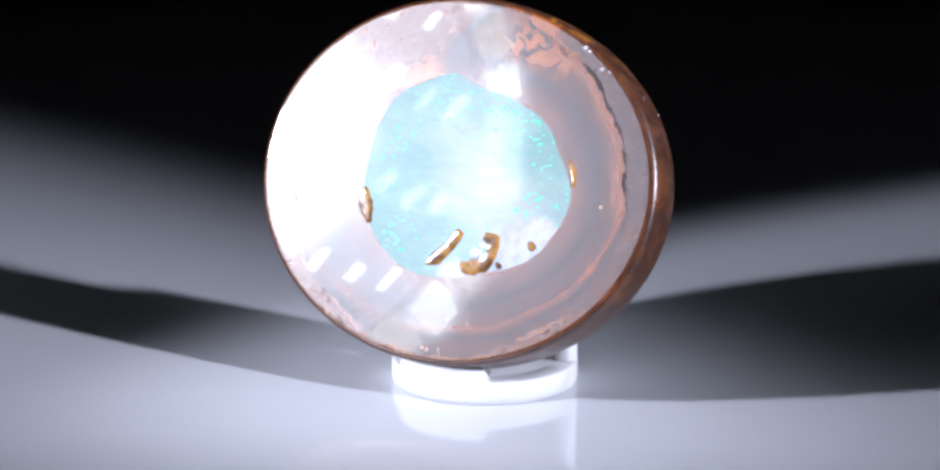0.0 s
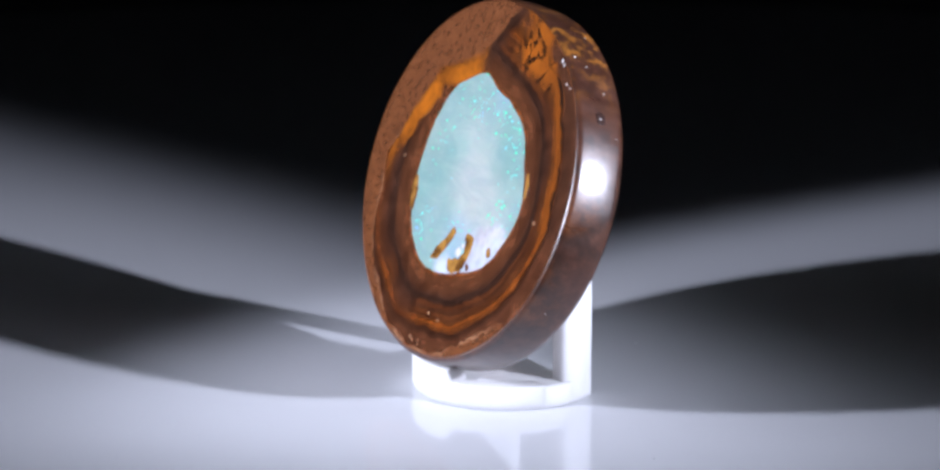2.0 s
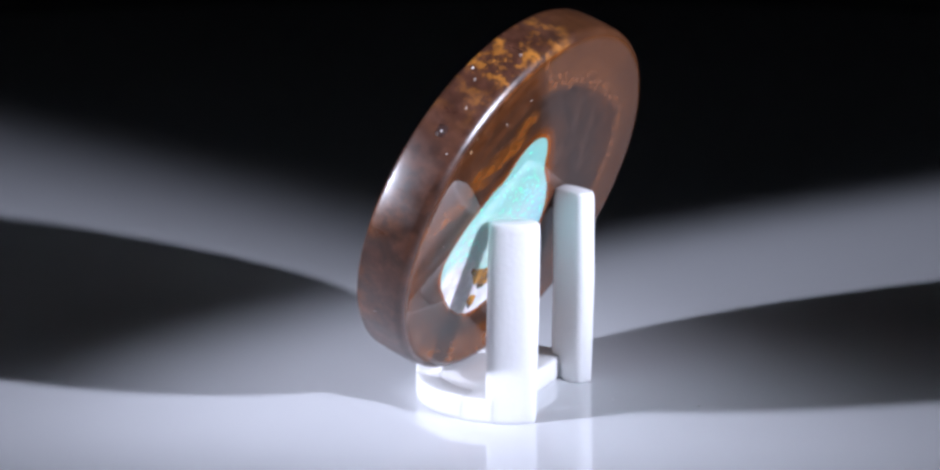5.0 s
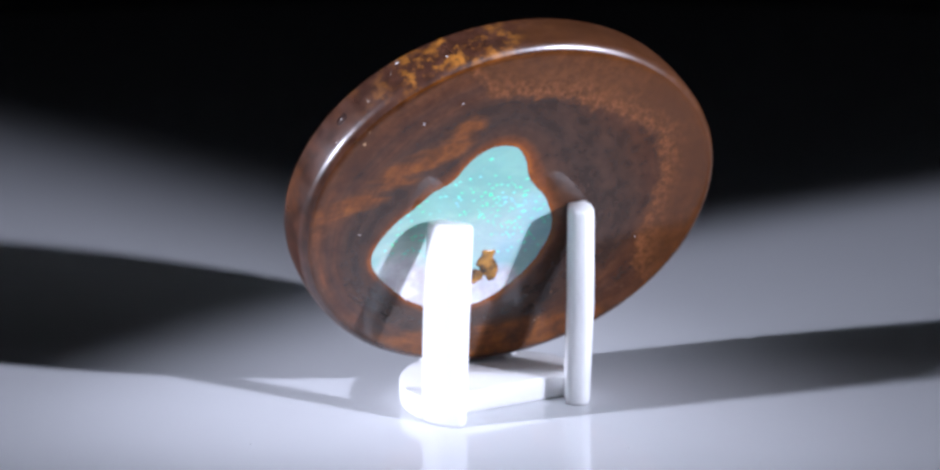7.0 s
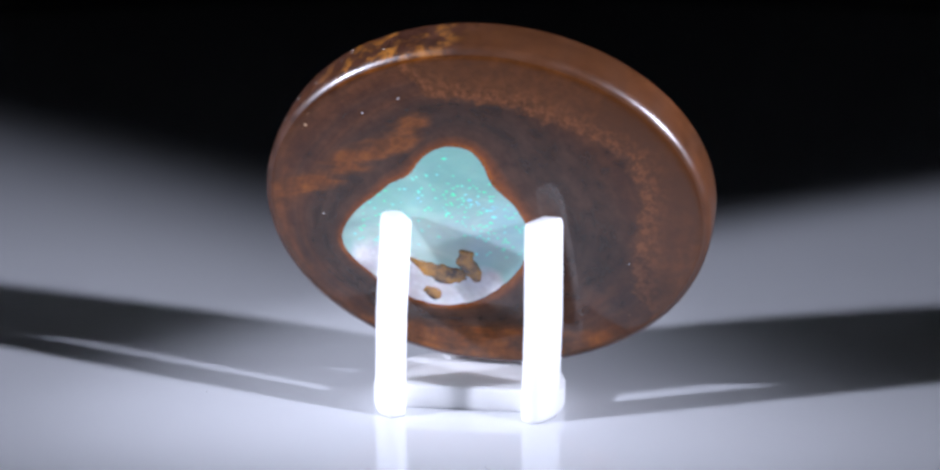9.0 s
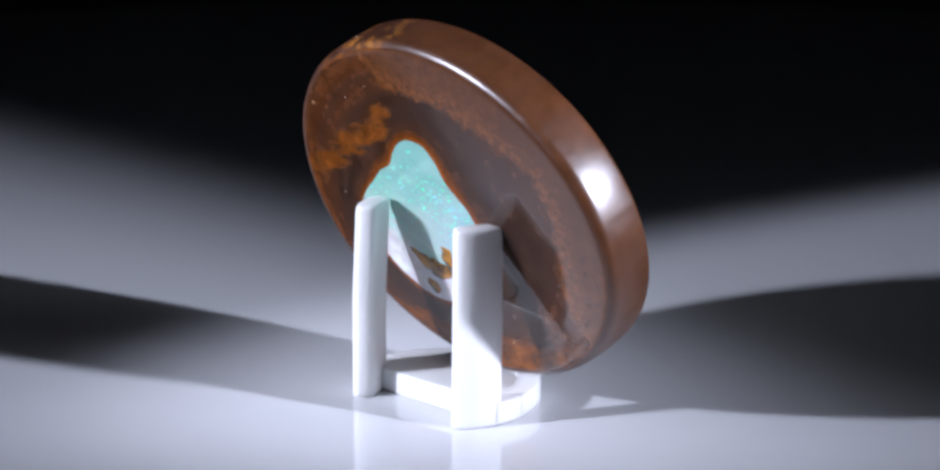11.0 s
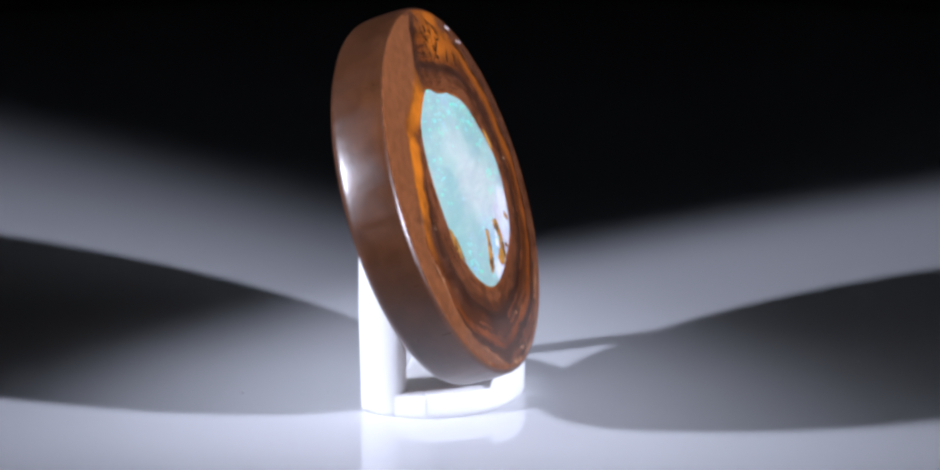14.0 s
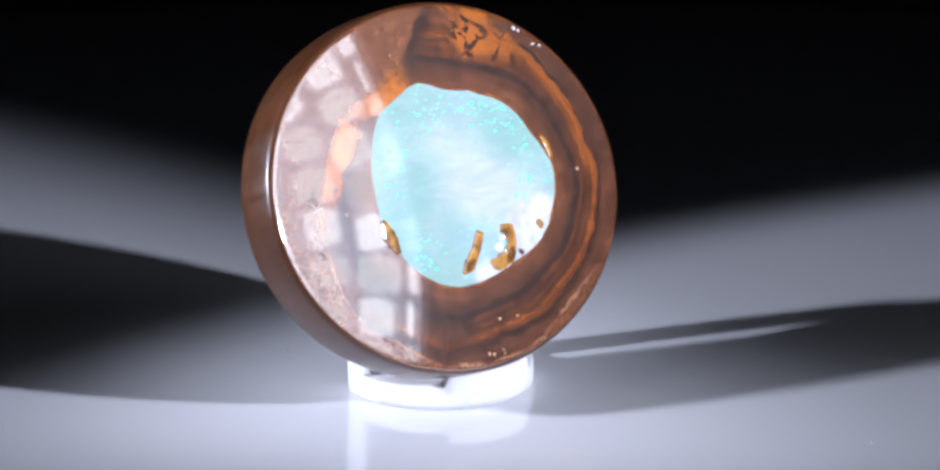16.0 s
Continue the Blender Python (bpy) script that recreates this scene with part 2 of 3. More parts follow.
def opal_material(name, milky, sea, ior):
    n = Nodes(name)
    cloud = n.math("ADD", n.math("MULTIPLY", n.noise(60.0, 4.0, 0.55, 0.4), 0.7), n.math("MULTIPLY", n.attribute("milk"), 0.3))
    color = n.mix(n.step(cloud, 0.26, 0.62), sea, milky)
    veil = n.noise(240.0, 6.0, 0.65, 0.8, vector=n.coords((0.6, 1.5, 1)))
    color = n.mix(n.step(veil, 0.35, 0.7), n.mix(1.0, color, (0.88, 0.92, 0.94), "MULTIPLY"), n.mix(1.0, color, (1.08, 1.06, 1.05), "MULTIPLY"))
    potch = n.step(n.math("ADD", n.attribute("potch"), n.math("MULTIPLY", n.math("SUBTRACT", n.noise(170.0, 4.0, 0.6), 0.5), n.step(n.attribute("potch"), 0.02, 0.3, 0.0, 1.6))), 0.25, 0.75)
    color = n.mix(potch, color, n.mix(n.step(n.noise(260.0, 5.0, 0.65), 0.35, 0.7), (0.52, 0.49, 0.50), (0.82, 0.82, 0.82)))
    # play of colour: short slanted flecks that come in swarms
    lean = n.add("ShaderNodeMapping")
    n.link(n.add("ShaderNodeTexCoord").outputs["Object"], lean.inputs[0])
    lean.inputs["Rotation"].default_value, lean.inputs["Scale"].default_value = (0, 0, 0.35), (0.8, 1.6, 1.0)
    lean = lean.outputs[0]
    swarm = n.step(n.math("ADD", n.noise(105.0, 4.0, 0.65), n.math("MULTIPLY", n.attribute("swarm"), 0.22)), 0.46, 0.72)
    lit = 0.0
    for scale, size, share in ((1000.0, 0.37, 0.36), (2000.0, 0.42, 0.46)):
        cells = n.add("ShaderNodeTexVoronoi")
        n.link(lean, cells.inputs["Vector"])
        cells.inputs["Scale"].default_value = scale
        pick = n.add("ShaderNodeSeparateColor")
        n.link(cells.outputs["Color"], pick.inputs[0])
        chosen = n.math("LESS_THAN", pick.outputs[0], n.math("MULTIPLY", swarm, share))
        shape = n.step(n.math("ADD", cells.outputs["Distance"], n.math("MULTIPLY", n.noise(3000.0, 2.0), 0.2)), size - 0.06, size + 0.04, 1.0, 0.0)
        lit = n.math("MAXIMUM", lit, n.math("MULTIPLY", chosen, shape))
    lit = n.math("MULTIPLY", lit, n.math("SUBTRACT", 1.0, potch))
    fleck = n.ramp(n.noise(420.0, 3.0, 0.6), [(0.3, (0.08, 0.92, 0.40)), (0.48, (0.14, 0.96, 0.56)), (0.62, (0.24, 0.90, 0.86)), (0.72, (0.30, 0.50, 0.98))])
    tint = n.step(n.noise(60.0, 2.0, 0.5), 0.52, 0.72)
    color = n.mix(n.math("MULTIPLY", tint, 0.3), color, (0.30, 0.50, 0.82))
    color = n.mix(lit, color, fleck)
    n.bump(n.noise(700.0, 3.0), 0.01, 0.0002)
    return n.surface(Base_Color=color, Roughness=0.03, IOR=ior, Subsurface_Weight=0.2, Subsurface_Scale=0.001)


def inclusion_material(name, dark, light):
    n = Nodes(name)
    color = n.mix(n.step(n.noise(600.0, 4.0, vector=n.coords((1, 1, 0.4))), 0.35, 0.65), dark, light)
    n.bump(n.noise(900.0, 3.0), 0.2, 0.0003)
    return n.surface(Base_Color=color, Roughness=0.1, IOR=1.7)


def plain_material(name, color, rough, metal=0.0, grain=300.0, shine=0.5):
    n = Nodes(name)
    tone = n.mix(n.noise(grain, 4.0), tuple(0.8 * c for c in color), tuple(min(1.0, 1.15 * c) for c in color))
    return n.surface(Base_Color=tone, Roughness=rough, Metallic=metal, Specular_IOR_Level=shine)


def glow_material(name, color, strength):
    n = Nodes(name)
    return n.surface(Base_Color=(0.8, 0.8, 0.8), Emission_Color=color, Emission_Strength=strength, Roughness=0.3)


def facet_material(name, color, strength):
    """Mirror tiles of a dish: emission replaces reflected bulb light, its strength random per tile."""
    n = Nodes(name)
    each = n.add("ShaderNodeNewGeometry").outputs["Random Per Island"]
    return n.surface(Base_Color=(0.8, 0.8, 0.8), Emission_Color=color, Emission_Strength=n.math("MULTIPLY_ADD", n.math("POWER", each, 2.0), 0.65 * strength, 0.35 * strength), Roughness=0.3)


GLOSS_WHITE, PLASTIC = platter_material(), plastic_material()
FRONT, BACK, RIM = front_material(), back_material(), rim_material()
OPAL_FRONT = opal_material("opal_front", (0.49, 0.55, 0.505), (0.29, 0.47, 0.42), 2.0)
OPAL_BACK = opal_material("opal_back", (0.43, 0.56, 0.50), (0.235, 0.48, 0.415), 1.6)
OCHRE = inclusion_material("ochre_inclusion", (0.13, 0.05, 0.012), (0.52, 0.25, 0.055))
DARK_OCHRE = inclusion_material("dark_ochre_inclusion", (0.04, 0.026, 0.016), (0.44, 0.20, 0.035))
QUARTZ = plain_material("quartz", (0.75, 0.72, 0.70), 0.15)
DARK_SPOT = plain_material("dark_spot", (0.045, 0.024, 0.02), 0.25)
DARK_WALL = plain_material("black_felt", (0.004, 0.004, 0.0045), 0.95, shine=0.0)
DARK_TABLE = plain_material("black_table", (0.014, 0.014, 0.015), 0.8)
BLACK_METAL = plain_material("black_lacquer", (0.02, 0.02, 0.022), 0.4, 0.3)
# reflector and strips emit here in place of the bulb light they mirror
DISH_GLOW = glow_material("reflector_glow", (0.68, 0.77, 1.0), 2.1)
STRIP_GLOW = glow_material("lamp_strip_glow", (0.80, 0.90, 1.0), 7.5)
CORE_GLOW = glow_material("lamp_core", (0.80, 0.90, 1.0), 7.0)
DUST = plain_material("dust", (0.6, 0.6, 0.6), 0.9)


# ---- mesh helpers ----
def part(name, bm, material, parent=None, label="", smooth=True):
    mesh = bpy.data.meshes.new(name)
    bmesh.ops.recalc_face_normals(bm, faces=bm.faces[:])
    for face in bm.faces:
        face.smooth = smooth
    bm.to_mesh(mesh)
    bm.free()
    for m in material if isinstance(material, (list, tuple)) else [material]:
        mesh.materials.append(m)
    ob = new(name, mesh)
    ob.parent = parent
    if label:
        ob["label"] = label
    return ob


def soften(ob, width, angle=35):
    """Rounded edges."""
    m = ob.modifiers.new("bevel", "BEVEL")
    m.width, m.segments, m.limit_method, m.angle_limit = width, 3, "ANGLE", radians(angle)
    m.harden_normals = False
    return ob


def box(bm, size, at):
    made = bmesh.ops.create_cube(bm, size=1.0)["verts"]
    bmesh.ops.scale(bm, vec=size, verts=made)
    bmesh.ops.translate(bm, vec=at, verts=made)


def lathe(bm, profile, count=64, closed=False):
    """Turn (radius, z) pairs round the z axis."""
    rows = [[bm.verts.new((r * math.cos(2 * math.pi * i / count), r * math.sin(2 * math.pi * i / count), z)) for i in range(count)] for r, z in profile]
    for a, b in zip(rows, rows[1:] + ([rows[0]] if closed else [])):
        for i in range(count):
            j = (i + 1) % count
            bm.faces.new((a[i], a[j], b[j], b[i]))
    return rows


def smoothly(value, low, high):
    x = min(1.0, max(0.0, (value - low) / (high - low)))
    return x * x * (3 - 2 * x)


# ---- the room: black walls, a black table and a white gloss turntable ----
def room():
    spans = {"wall_north": ((3.0, 0.05, 2.2), (0, 1.5, 0.4)), "wall_south": ((3.0, 0.05, 2.2), (0, -1.5, 0.4)),
             "wall_east": ((0.05, 2.95, 2.2), (1.475, 0, 0.4)), "wall_west": ((0.05, 2.95, 2.2), (-1.475, 0, 0.4)),
             "floor": ((3.0, 3.05, 0.05), (0, 0, -0.725)), "ceiling": ((3.0, 3.05, 0.05), (0, 0, 1.525))}
    for name, (size, at) in spans.items():
        bm = bmesh.new()
        box(bm, size, at)
        tagged(part(name, bm, DARK_WALL, smooth=False), "black felt-covered studio " + name.split("_")[0], name.split("_")[0], kind="structure")


def table():
    thing = tagged(new("table"), "black studio table under a white turntable", "table")
    bm = bmesh.new()
    box(bm, (1.7, 1.5, 0.03), (0, 0, -0.039))
    soften(part("tabletop", bm, DARK_TABLE, thing, smooth=False), 0.003)
    for x in (-0.78, 0.78):
        for y in (-0.68, 0.68):
            bm = bmesh.new()
            box(bm, (0.05, 0.05, 0.646), (x, y, -0.377))
            part("leg", bm, BLACK_METAL, thing, smooth=False)


def turntable():
    thing = tagged(new("turntable"), "glossy white round turntable platter turning slowly", "turntable")
    bm = bmesh.new()
    rows = lathe(bm, [(0.26, -0.020), (0.2975, -0.020), (0.3, -0.0175), (0.3, -0.0025), (0.2992, -0.0008), (0.2975, 0.0), (0.26, 0.0)], 160)
    for row in (rows[0], rows[-1]):
        bm.faces.new(row)
    part("platter", bm, GLOSS_WHITE, thing)
    bm = bmesh.new()
    rows = lathe(bm, [(0.14, -0.024), (0.14, -0.0205)], 64)
    for row in rows:
        bm.faces.new(row)
    part("bearing", bm, BLACK_METAL, thing, "black bearing ring")
    return thing


# ---- the stone ----
DISC = Matrix.Translation(Vector((-1.05, 4.38, 26.63)) * K) @ Euler((radians(90 - 19.69), 0, radians(-118.2 + 90))).to_matrix().to_4x4()
HALF_W, HALF_H, HALF_T, ROUND_F, ROUND_B = 28.5, 23.85, 3.5, 0.75, 1.35
FRONT_CORE = ((0.0, 1.0), (13.784, 1.278, -0.946, 0.914, -0.482, 0.777, -0.164, -0.004, -0.094, -0.097, -0.101, -0.061, -0.092, 0.09, -0.073, 0.055, 0.024, -0.004, -0.033, 0.029, -0.086, 0.074, -0.033))
BACK_CORE = ((5.78, -2.07), (11.166, -0.032, -1.373, -0.072, -0.949, 0.584, -0.794, 0.577, 0.213, -0.261, -0.106, 0.027, -0.285, 0.066, -0.061, -0.014, -0.048, 0.029, -0.021, -0.028, 0.035, -0.058, -0.018))
FRONT_SAND = ((0, 40), (74, 28), (83, 23.0), (95, 18.0), (102, 16.4), (110, 15.1), (122, 15.1), (135, 16.8), (145, 18.4), (162, 19.3), (177, 20.9), (187, 23.0), (200, 22.7), (213, 23.4), (235, 23.4), (257, 23.2), (284, 24.4), (303, 23.4), (316, 24.6), (325, 26), (332, 40), (360, 40))
FRONT_SEAM = ((0, 24.4), (12, 23.5), (25, 23.2), (38, 22.9), (53, 21.6), (75, 21.0), (180, 40), (335, 40), (348, 25.6), (360, 24.4))
BACK_SAND = ((0, 40), (60, 34), (90, 18.5), (128, 20.5), (155, 26), (168, 26.2), (183, 24.2), (200, 25), (215, 40), (360, 40))
STEPS = 288


def core_radius(core, angle):
    c = core[1]
    r = c[0] + sum(c[2 * k - 1] * math.cos(k * angle) + c[2 * k] * math.sin(k * angle) for k in range(1, 12))
    return r + 0.10 * noise.noise((9 * math.cos(angle), 9 * math.sin(angle), core[0][0])) + 0.07 * noise.noise((25 * math.cos(angle), 25 * math.sin(angle), core[0][0]))


def edge_radius(cx, cy, angle, inset):
    """How far the oval's edge lies from (cx, cy) in the direction angle."""
    a, b = HALF_W - inset, HALF_H - inset
    # the oval leans by 1.2 degrees in the stone's plane
    angle += 0.021
    cx, cy = cx - 0.021 * cy, cy + 0.021 * cx
    dx, dy = math.cos(angle), math.sin(angle)
    A, B, C = (dx / a) ** 2 + (dy / b) ** 2, 2 * (cx * dx / a ** 2 + cy * dy / b ** 2), (cx / a) ** 2 + (cy / b) ** 2 - 1
    return (-B + math.sqrt(B * B - 4 * A * C)) / (2 * A)


def table_value(rows, degrees):
    xs, ys = zip(*rows)
    return float(np.interp(degrees % 360, xs, ys))


def stone_body(thing):
    """The ironstone ring: both faces, the rounded edges and the rim."""
    bm = bmesh.new()
    names = ("band", "sand", "flush", "low", "vein", "plain", "seam", "seam_on", "border")
    layers = {k: bm.verts.layers.float.new(k) for k in names}

    def vert(x, y, z, **values):
        v = bm.verts.new((x * K, y * K, z * K))
        for k, value in values.items():
            v[layers[k]] = value
        return v

    def face_rows(core, inset, z, sand_table, front):
        (cx, cy), rows, count = core[0], [], 34
        for j in (-1, 0, *range(count + 1)):
            row = []
            for i in range(STEPS):
                t = 2 * math.pi * i / STEPS
                r0, r1 = core_radius(core, t), edge_radius(cx, cy, t, inset)
                s = max(j, 0) / count
                r = r0 + (r1 - r0) * s
                x, y = cx + r * math.cos(t), cy + r * math.sin(t)
                deg = math.degrees(t)
                if front:
                    flush = smoothly(y + 0.25 * x, 15, 21) * smoothly(x, 1, 4) + 0.0
                    low = smoothly(-x, 8, 16) * smoothly(-y, -6, 2) + smoothly(-y, 12, 18)
                    vein = smoothly(deg, 100, 112) * (1 - smoothly(deg, 172, 200))
                    seam, border = r - table_value(FRONT_SEAM, deg), smoothly(deg, 70, 84) * (1 - smoothly(deg, 106, 116))
                    turned = (deg + 60) % 360
                    seam_on = smoothly(turned, 46, 58) * (1 - smoothly(turned, 112, 122))
                else:
                    flush = math.exp(-((0.53 * (x - 17) + 0.85 * (y - 6.5)) / 2.4) ** 2) * smoothly(x, 3, 10) + 0.6 * smoothly(-y, 15, 19)
                    low = vein = seam = seam_on = border = 0.0
                row.append(vert(x, y, z if j >= 0 else z - math.copysign(2.0, z), band=s, sand=r - table_value(sand_table, deg), flush=flush, low=low, vein=vein, seam=seam, seam_on=seam_on, border=border))
            rows.append(row)
        return rows

    def ring(inset, z):
        row = []
        for i in range(STEPS):
            t = 2 * math.pi * i / STEPS
            r = edge_radius(0, 0, t, inset)
            x, y = r * math.cos(t), r * math.sin(t)
            flush = math.exp(-(((math.degrees(t) - 62) / 20) ** 2)) * 1.3
            plain = smoothly(-x, -6, 4)
            row.append(vert(x, y, z, flush=flush, plain=plain, band=1.0, sand=5.0 if x < 0 else -5.0))
        return row

    def bridge(a, b, material):
        for i in range(STEPS):
            j = (i + 1) % STEPS
            bm.faces.new((a[i], a[j], b[j], b[i])).material_index = material

    top = face_rows(FRONT_CORE, ROUND_F, HALF_T, FRONT_SAND, True)
    low = face_rows(BACK_CORE, ROUND_B, -HALF_T, BACK_SAND, False)
    for rows, index in ((top, 0), (low, 1)):
        bridge(rows[0], rows[1], index)
        for a, b in zip(rows[2:], rows[3:]):
            bridge(a, b, index)
    side = []
    for k in range(5):
        a = math.pi / 2 * k / 4
        side.append(ring(ROUND_F * (1 - math.sin(a)), HALF_T - ROUND_F * (1 - math.cos(a))))
    for k in range(1, 4):
        z0, z1 = HALF_T - ROUND_F, -HALF_T + ROUND_B
        side.append(ring(-0.12 * math.sin(math.pi * k / 4), z0 + (z1 - z0) * k / 4))
    for k in range(5):
        a = math.pi / 2 * (1 - k / 4)
        side.append(ring(ROUND_B * (1 - math.sin(a)), -HALF_T + ROUND_B * (1 - math.cos(a))))
    # the faces are sampled about their cores, the rim about the stone's middle: stitch them by direction
    side[0], side[-1] = top[-1], low[-1]

    def stitch(face_row, rim_row, index):
        keyed = sorted(range(STEPS), key=lambda i: math.atan2(face_row[i].co.y / HALF_H, face_row[i].co.x / HALF_W))
        other = sorted(range(STEPS), key=lambda i: math.atan2(rim_row[i].co.y / HALF_H, rim_row[i].co.x / HALF_W))
        a, b = [face_row[i] for i in keyed], [rim_row[i] for i in other]
        angle = lambda v: math.atan2(v.co.y / HALF_H, v.co.x / HALF_W)
        i = j = 0
        while i < STEPS or j < STEPS:
            na = angle(a[i + 1]) if i + 1 < STEPS else (angle(a[0]) + 2 * math.pi if i < STEPS else 99)
            nb = angle(b[j + 1]) if j + 1 < STEPS else (angle(b[0]) + 2 * math.pi if j < STEPS else 99)
            if i < STEPS and (na <= nb or j >= STEPS):
                bm.faces.new((a[i % STEPS], a[(i + 1) % STEPS], b[j % STEPS])).material_index = index
                i += 1
            else:
                bm.faces.new((a[i % STEPS], b[(j + 1) % STEPS], b[j % STEPS])).material_index = index
                j += 1

    stitch(side[0], side[1], 0)
    stitch(side[-1], side[-2], 1)
    for a, b in zip(side[1:-1], side[2:-1]):
        bridge(a, b, 2)
    body = part("ironstone_body", bm, [FRONT, BACK, RIM], thing, "brown banded polished ironstone ring with ochre veins")
    body.matrix_local = DISC
    return body


def opal_core(thing, core, z, material, name, label, potch, swarm, milk):
    bm = bmesh.new()
    layers = {k: bm.verts.layers.float.new(k) for k in ("potch", "swarm", "milk")}
    (cx, cy), rows, count = core[0], [], 20
    for j in (*range(1, count + 1), count, count + 1):
        row = []
        for i in range(STEPS // 2):
            t = 4 * math.pi * i / STEPS
            r = core_radius(core, t) * min(j, count) / count - 0.02
            x, y = cx + r * math.cos(t), cy + r * math.sin(t)
            v = bm.verts.new((x * K, y * K, (z if j <= count else z - math.copysign(1.9, z)) * K))
            for key, spots in (("potch", potch), ("swarm", swarm), ("milk", milk)):
                v[layers[key]] = sum(w * math.exp(-((x - px) / sx) ** 2 - ((y - py) / sy) ** 2) for px, py, sx, sy, w in spots)
            row.append(v)
        rows.append(row)
    middle = bm.verts.new((cx * K, cy * K, z * K))
    for key in layers:
        middle[layers[key]] = rows[0][0][layers[key]]
    m = STEPS // 2
    for i in range(m):
        bm.faces.new((middle, rows[0][i], rows[0][(i + 1) % m]))
        for a, b in (*zip(rows[:count], rows[1:count]), (rows[count], rows[count + 1])):
            bm.faces.new((a[i], b[i], b[(i + 1) % m], a[(i + 1) % m]))
    ob = part(name, bm, material, thing, label)
    ob.matrix_local = DISC
    return ob


def inclusion(thing, path, widths, z, material, seed):
    """A flattened, knobbly vein lying in the polished face: swept along path."""
    bm = bmesh.new()
    pts, ring, rows = [Vector(p) for p in path], 10, []
    fine = []
    for a, b, wa, wb in zip(pts, pts[1:], widths, widths[1:]):
        for k in range(5):
            fine.append((a.lerp(b, k / 5), wa + (wb - wa) * k / 5))
    fine.append((pts[-1], widths[-1]))
    last = len(fine) - 1
    for i, (p, w) in enumerate(fine):
        d = (fine[min(i + 1, last)][0] - fine[max(i - 1, 0)][0]).normalized()
        side = Vector((-d.y, d.x))
        taper = math.sin(math.pi * (0.12 + 0.76 * i / last)) ** 0.5
        w = w * taper * (1 + 0.35 * noise.noise((p.x * 1.3, p.y * 1.3, seed)))
        row = []
        for k in range(ring):
            a = 2 * math.pi * k / ring
            q = p + side * (w * math.cos(a))
            row.append(bm.verts.new((q.x * K, q.y * K, (z + 0.07 * math.sin(a) * math.copysign(1, z)) * K)))
        rows.append(row)
    for a, b in zip(rows, rows[1:]):
        for k in range(ring):
            bm.faces.new((a[k], a[(k + 1) % ring], b[(k + 1) % ring], b[k]))
    bm.faces.new(rows[0])
    bm.faces.new(rows[-1])
    ob = part("inclusion", bm, material, thing, "glossy ochre-gold inclusion")
    ob.matrix_local = DISC
    return ob


def speck(thing, x, y, z, size, material, label, proud=0.1):
    """A small knob set flush in the rim or, for z at the back face, in that face."""
    on_rim = abs(z) < HALF_T - 0.5
    t = math.atan2(y, x)
    if on_rim:
        r = edge_radius(0, 0, t, -0.1)
        place, out = Vector((r * math.cos(t), r * math.sin(t), z)), Vector((x / HALF_W ** 2, y / HALF_H ** 2, 0)).normalized()
    else:
        place, out = Vector((x, y, z)), Vector((0, 0, math.copysign(1, z)))
    bm = bmesh.new()
    bmesh.ops.create_icosphere(bm, subdivisions=2, radius=1.0)
    for v in bm.verts:
        bump = 1 + 0.25 * noise.noise(v.co * 1.7 + place)
        v.co = Vector((v.co.x * size * bump * 0.8, v.co.y * size * 0.62 * bump, v.co.z * proud)) * K
    ob = part("quartz_speck" if material is QUARTZ else "dark_pit", bm, material, thing, label)
    ob.matrix_local = DISC @ Matrix.Translation(place * K) @ out.to_track_quat("Z", "Y").to_matrix().to_4x4()


